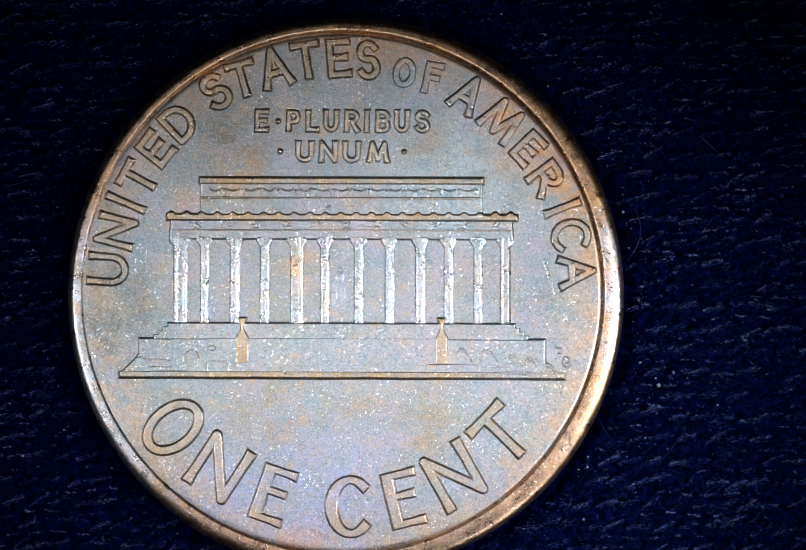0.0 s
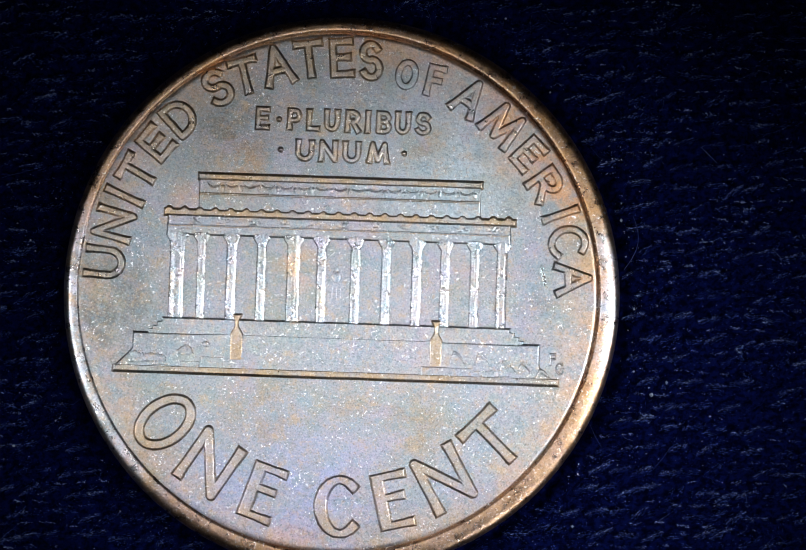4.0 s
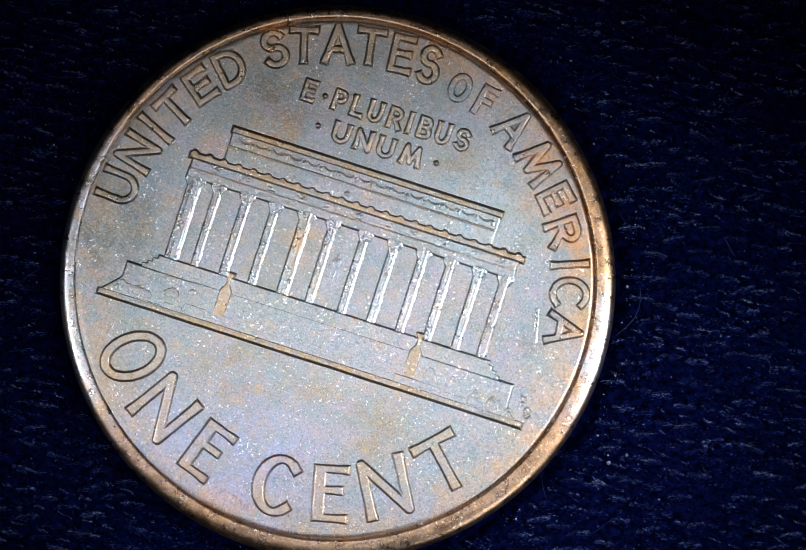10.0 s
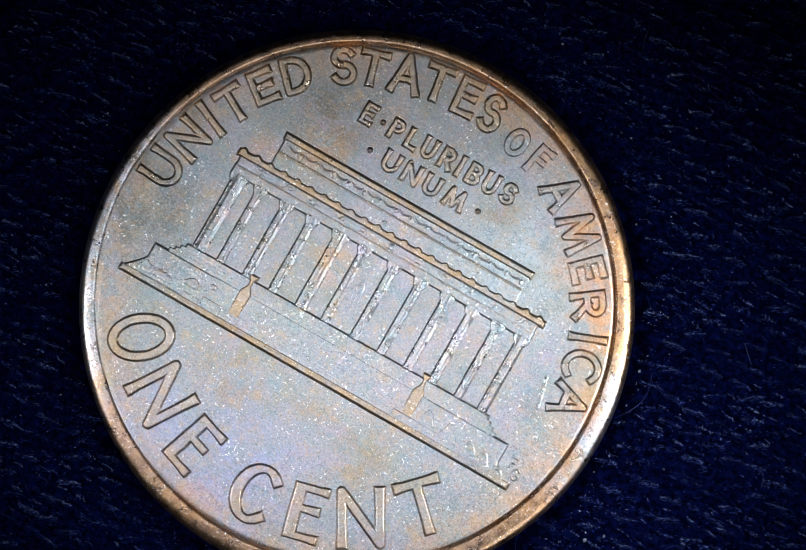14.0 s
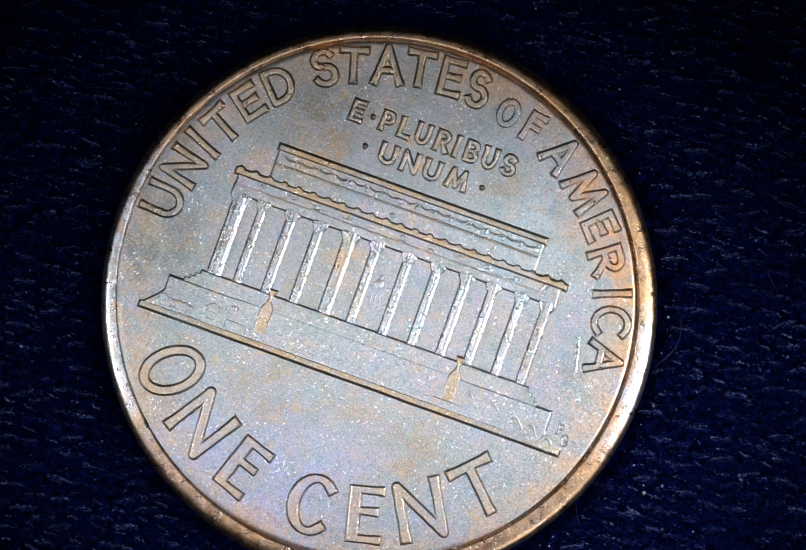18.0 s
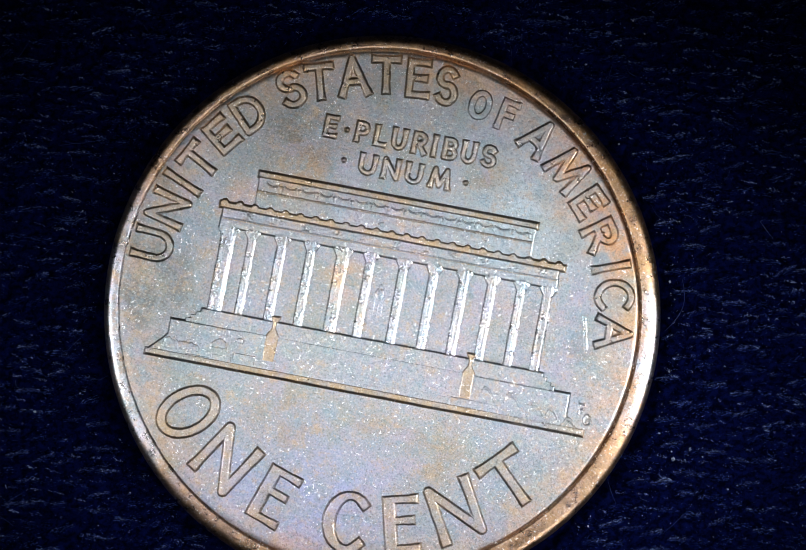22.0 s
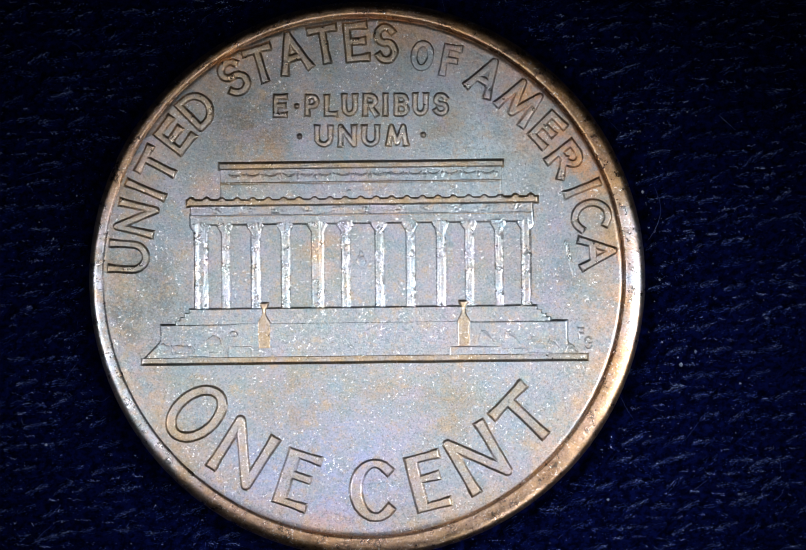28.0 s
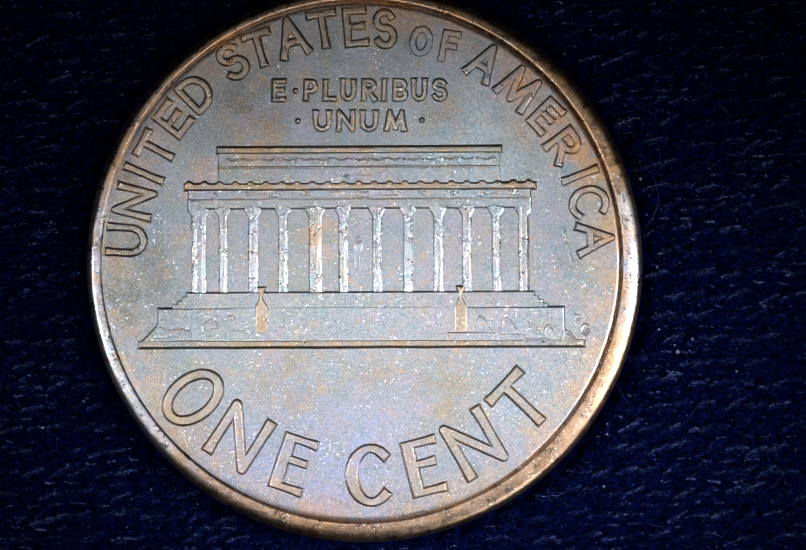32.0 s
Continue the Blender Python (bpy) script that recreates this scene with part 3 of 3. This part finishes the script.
    for n in range(15):
        cx = -4.32 + n * 0.62

        def swag(X, Y):
            u = (X - cx) / 0.22
            d = np.abs(Y - (3.40 + 0.09 * u * u)) + np.where(np.abs(u) > 1, 9, 0)
            cord = np.where(d < 0.045, 0.062 + 0.085 * (1 - (d / 0.045) ** 2), -0.03)
            knot = np.hypot((X - cx - 0.31) / 0.09, (Y - 3.38) / 0.13) + 0.25 * bumps(X, Y, 0.06)
            return np.maximum(cord, np.where(knot < 1, 0.062 + 0.05 * (1 - knot ** 2), -0.03))
        relief("garland", swag, cx - 0.25, cx + 0.42, 3.22, 3.56, STONE, temple, 0.018)

    # steps under the columns, the stairs in the middle, a block on either side, the plinth
    def steps(X, Y):
        down = np.clip((COL_FOOT - 0.02 - Y) / 0.135, 0, 3.99)
        d = np.maximum(np.abs(X - 0.03) - 5.96 - 0.155 * np.floor(down), Y - COL_FOOT + 0.02)
        return np.where((d > 0.07) | (Y < -1.70), -0.03, -0.03 + (0.128 + 0.0009 * np.sin(math.tau * down)) * (1 - np.clip((d + 0.03) / 0.075, 0, 1)))
    relief("steps", steps, -6.7, 6.7, -1.70, COL_FOOT + 0.06, STONE, temple, 0.02)

    def stairs(X, Y):
        tread = 0.0004 + 0.0012 * smooth(-2.35, -2.6, Y)
        h = 0.0985 + tread * np.sin(Y * math.tau / 0.105) * (1 + 0.6 * bumps(X, Y * 3, 0.9))
        return np.where((Y > -1.64) | (X < -4.5) | (X > 3.8), -0.03, h)
    relief("stairs", stairs, -4.52, 3.82, -2.86, -1.62, STONE, temple, 0.02)
    for x0, x1, low, foot, bend in ((-6.90, -3.72, -2.20, -7.56, 1.1), (2.96, 7.02, -2.32, 7.62, 1.7)):
        def block(X, Y):
            out = abs(foot - (x0 if foot < 0 else x1)) * np.clip((low - Y) / 0.68, 0, 1) ** bend
            left, right = (x0 - X - out, (X - x1) * 0.03) if foot < 0 else ((x0 - X) * 0.03, X - x1 - out)
            d = np.maximum(np.maximum(left, right), np.maximum(-2.95 - Y, Y + 1.66))
            rough = (0.010 * bumps(X, Y, 0.15) + 0.007 * bumps(X, Y, 0.07)) * smooth(-1.75, -2.1, Y) * smooth(0.1, 0.4, -d)
            return np.where(d > 0.07, -0.03, 0.12 - np.clip((d + 0.03) * 1.9, 0, 0.15) + rough)
        relief("stair_block", block, min(x0, foot) - 0.35, max(x1, foot) + 0.35, -3.0, -1.58, STONE, temple, 0.024, "raised block with shrubs beside the stairs")
    for x0, x1, y1 in ((-4.55, -3.80, -2.43), (-5.30, -4.60, -2.60), (-6.2, -5.3, -2.75), (3.0, 4.72, -2.52), (4.74, 5.62, -2.60), (5.64, 6.55, -2.74)):
        relief("plinth_block", slab(x0, x1, -2.9, y1, 0.127, 0.03, 0.10), x0 - 0.06, x1 + 0.06, -2.9, y1 + 0.06, STONE, temple, 0.02)

    def plinth(X, Y):
        d = np.maximum(np.maximum(-7.56 - X, X - 7.69), -3.02 - Y + 0.01 * bumps(X, Y * 0, 1.3))
        return np.where((d > 0.08) | (Y > -2.80), -0.03, 0.165 - np.clip((d + 0.035) * 1.8, 0, 0.195) - 0.010 * smooth(-2.92, -2.82, Y))
    relief("plinth", plinth, -7.8, 7.9, -3.2, -2.78, PLINTH, temple, 0.022)
    for cx in (-3.36, 3.48):
        def tripod(X, Y):
            w = 0.155 + 0.02 * smooth(-1.15, -0.95, Y) - 0.07 * smooth(-0.95, -1.2, Y) * smooth(-1.62, -1.3, Y) + 0.075 * smooth(-1.35, -1.65, Y)
            d = np.maximum(np.abs(X - cx) - w, np.maximum(-2.55 - Y, Y + 0.93))
            return np.where(d > 0.05, -0.03, -0.03 + (0.20 - 0.062 * smooth(-1.7, -2.5, Y)) * (1 - smooth(-0.06, 0.05, d)) + 0.008 * bumps(X, Y, 0.12))
        relief("tripod", tripod, cx - 0.4, cx + 0.4, -2.7, -0.8, GOLD, temple, 0.02, "raised urn on a block beside the stairs")

    def seated(X, Y):
        head = np.hypot((X + 0.02) / 0.08, (Y - 0.72) / 0.10)
        trunk = np.hypot((X + 0.02) / 0.17, (Y - 0.45) / 0.24)
        chair = np.maximum(np.abs(X + 0.02) / 0.24, np.abs(Y + 0.05) / 0.30)
        h = np.maximum(np.maximum(0.05 * (1 - head ** 2), 0.055 * (1 - trunk ** 2)), np.where(chair < 1, 0.03 * np.cos(X * 42) * (1 - chair), 0))
        return np.where(h > 0.004, 0.015 + h, -0.03)
    relief("statue", seated, -0.4, 0.4, -0.5, 0.95, FIELD, temple, 0.02, "tiny raised statue between the middle columns")
    for cx, top_y, wide in ((4.12, -1.95, 0.40), (4.97, -2.0, 0.45), (5.83, -2.18, 0.46), (6.44, -2.25, 0.38), (7.06, -2.46, 0.42)):
        def leaf(X, Y):
            top = top_y - 0.45 * (np.abs(X - cx) / np.where(X > cx, wide, 0.17)) ** 2
            edge = np.clip((top - Y) / 0.13, 0, 1)
            return np.where((Y < top) & (Y > top_y - 0.45), 0.128 + 0.018 * np.sin(math.pi * edge) + 0.010 * bumps(X, Y, 0.07) - 0.012 * (edge > 0.95), -0.03)
        relief("shrub", leaf, cx - 0.3, cx + 0.6, top_y - 0.46, top_y + 0.05, STONE, temple, 0.017)
    for cx, cy, wide, high in ((-4.42, -2.0, 0.16, 0.10), (-5.10, -2.28, 0.28, 0.22), (-6.15, -2.55, 0.42, 0.20), (-6.75, -2.60, 0.28, 0.32)):
        def clump(X, Y):
            q = np.hypot((X - cx) / wide, (Y - cy) / high) + 0.22 * bumps(X, Y, 0.10)
            return np.where((q < 1) & (Y > cy - 0.1), 0.122 + 0.03 * np.clip(1 - q * q, 0, 1) ** 0.5, -0.03)
        relief("shrub", clump, cx - 0.5, cx + 0.5, cy - 0.2, cy + 0.5, STONE, temple, 0.017)
    for cx, cy, size in ((-0.43, 2.85, 0.11), (3.22, 2.93, 0.07)):
        def chip(X, Y):
            u, v = (X - cx) * 0.85 + (Y - cy) * 0.5, (Y - cy) * 0.85 - (X - cx) * 0.5
            q = np.hypot(u / size, v / (size * 0.5))
            return np.where(q < 1, 0.066 + 0.03 * (1 - q * q), -0.03)
        relief("chip", chip, cx - 0.2, cx + 0.2, cy - 0.2, cy + 0.2, STONE, temple, 0.012)
    return temple


def build_coin():
    coin = tagged(new("coin"), label="toned copper one cent coin, temple side up, on navy cloth", category="coin")
    field = [(0.001, face_z(0, 0))] + [(r, face_z(r, 0)) for r in np.linspace(0.5, 8.7, 30)]
    edge = face_z(8.8, 0)
    field += [(8.77, edge), (8.805, edge - 0.005), (8.835, edge - 0.016), (8.86, edge - 0.034), (8.88, edge - 0.060), (8.905, edge - 0.11)]
    lathe("field", field, FIELD, coin, "grey-violet field with brown toning", 360, 0.006)
    crest, top = R_IN + 0.03, FACE + 0.11
    rim = [(8.875, FACE - 0.09), (8.895, FACE - 0.045), (8.918, FACE + 0.003), (8.942, FACE + 0.053), (8.962, FACE + 0.096), (8.972, FACE + 0.106), (crest, top)]
    rim += [(crest + (R_OUT - 0.03 - crest) * u, top - 0.016 * u - 0.225 * u ** 3.8) for u in np.linspace(0.06, 1, 18)]
    rim += [(R_OUT - 0.012, top - 0.29), (R_OUT, top - 0.37)]
    rim += [(R_OUT, 0.2), (R_OUT - 0.06, 0.06), (R_OUT - 0.2, 0.0), (0.001, 0.0)]
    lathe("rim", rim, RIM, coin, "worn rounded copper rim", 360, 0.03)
    for char, x, y, turn, w, h in UNITED + STATES + AMERICA:
        letter(coin, char, x, y, turn, w, h, 0.25, 0.068, LETTER, 0.045)
    for char, x, y, turn, w, h in OF:
        letter(coin, char, x, y, turn, w, h, 0.24, 0.045, FIELD, 0.04)
    for char, x, y, turn, w, h in MOTTO:
        letter(coin, char, x, y, turn, w, h, 0.172, 0.058, LETTER, 0.036)
    for char, x, y, turn, w, h in ONE + CENT:
        letter(coin, "tall_" + char if char == "E" else char, x, y, turn, w, h, 0.37 if char in "EC" else 0.35, 0.075, None, 0.055, 0.22 if char in "EC" else 0.0)
    for char, x, y, turn, w, h in INITIALS:
        letter(coin, char, x, y, turn, w, h, 0.075, 0.022, STONE, 0.02)
    for x, y in ((-2.33, 5.93), (-2.25, 4.89), (2.0, 4.89)):
        relief("dot", lambda X, Y: 0.12 * (1 - (np.hypot(X - x, Y - y) / 0.11) ** 2), x - 0.2, x + 0.2, y - 0.2, y + 0.2, RAISED, coin, 0.02)
    # raised scratches left by the die
    for x0, y0, x1, y1, wide in ((6.83, 1.16, 7.10, 0.05, 0.075), (-4.35, -3.0, -4.55, -2.75, 0.03)):
        long = math.hypot(x1 - x0, y1 - y0)

        def ridge(X, Y):
            u = np.clip(((X - x0) * (x1 - x0) + (Y - y0) * (y1 - y0)) / long ** 2, 0, 1)
            d = np.hypot(X - x0 - u * (x1 - x0), Y - y0 - u * (y1 - y0)) / wide
            return np.where(d < 1, 0.012 * (1 - d * d), -0.03)
        relief("scratch", ridge, min(x0, x1) - 0.1, max(x0, x1) + 0.1, min(y0, y1) - 0.1, max(y0, y1) + 0.1, COLUMN, coin, 0.015)
    build_temple(coin)
    return coin


ground = build_table()
cloth = build_cloth()
coin = build_coin()


# ---- the cloth is pushed and turned by hand, and the coin rides on it ----
def motions():
    rows = [(t, pose(x * MM, y * MM, 0, 0, 0, turn)) for t, x, y, turn in (
        (0.0, -1.977, -0.654, -0.21), (0.5, -1.976, -0.656, -0.19), (1.0, -1.976, -0.656, -0.19), (1.5, -1.976, -0.656, -0.19),
        (2.0, -1.976, -0.656, -0.19), (2.5, -1.984, -0.654, -0.22), (3.0, -2.077, -0.628, -0.78), (3.5, -2.115, -0.626, -1.36),
        (5.5, -2.267, -0.838, -4.92), (6.0, -2.343, -0.867, -5.97), (6.5, -2.182, -0.91, -6.08), (7.0, -2.186, -0.911, -6.06),
        (7.5, -2.157, -0.814, -6.87), (8.0, -2.137, -0.769, -8.07), (8.5, -2.087, -0.581, -10.18), (9.0, -2.088, -0.416, -13.09),
        (9.5, -2.205, -0.333, -15.12), (10.0, -2.265, -0.213, -17.78), (10.5, -2.077, -0.292, -20.03), (11.0, -1.797, -0.522, -22.56),
        (11.5, -1.78, -0.686, -24.22), (12.0, -1.692, -0.782, -25.84), (12.5, -1.589, -0.93, -26.78), (13.0, -1.617, -0.951, -27.98),
        (13.5, -1.661, -0.987, -28.79), (14.0, -1.602, -1.071, -29.77), (14.5, -1.598, -1.074, -30.02), (16.5, -1.45, -0.836, -27.37),
        (17.0, -1.032, -0.988, -24.65), (17.5, -0.963, -1.054, -22.52), (18.0, -0.834, -0.936, -19.75), (18.5, -0.864, -0.926, -17.48),
        (19.0, -0.878, -0.924, -15.69), (19.5, -0.912, -0.958, -16.52), (20.0, -0.981, -1.049, -17.88), (20.5, -0.888, -1.131, -14.91),
        (21.0, -0.75, -1.149, -12.86), (21.5, -0.725, -1.263, -10.87), (22.0, -0.731, -1.275, -10.75), (22.5, -0.757, -1.204, -9.9),
        (23.0, -0.759, -0.966, -7.96), (23.5, -0.784, -0.791, -6.6), (24.0, -0.791, -0.731, -5.95), (24.5, -0.796, -0.722, -6.04),
        (25.0, -0.907, -0.503, -4.48), (25.5, -1.018, -0.248, -2.52), (27.5, -1.247, -0.161, 0.31), (28.0, -1.251, -0.1, 0.67),
        (28.5, -1.252, -0.111, 0.61), (29.0, -1.255, -0.09, 0.6), (29.5, -1.272, 0.062, 0.94), (30.0, -1.305, 0.362, 0.66),
        (30.5, -1.311, 0.418, 0.55), (31.0, -1.325, 0.427, 0.41), (31.5, -1.325, 0.424, 0.39), (32.0, -1.339, 0.414, 0.26)
    )]
    walk(cloth, rows)
    walk(coin, rows)


motions()
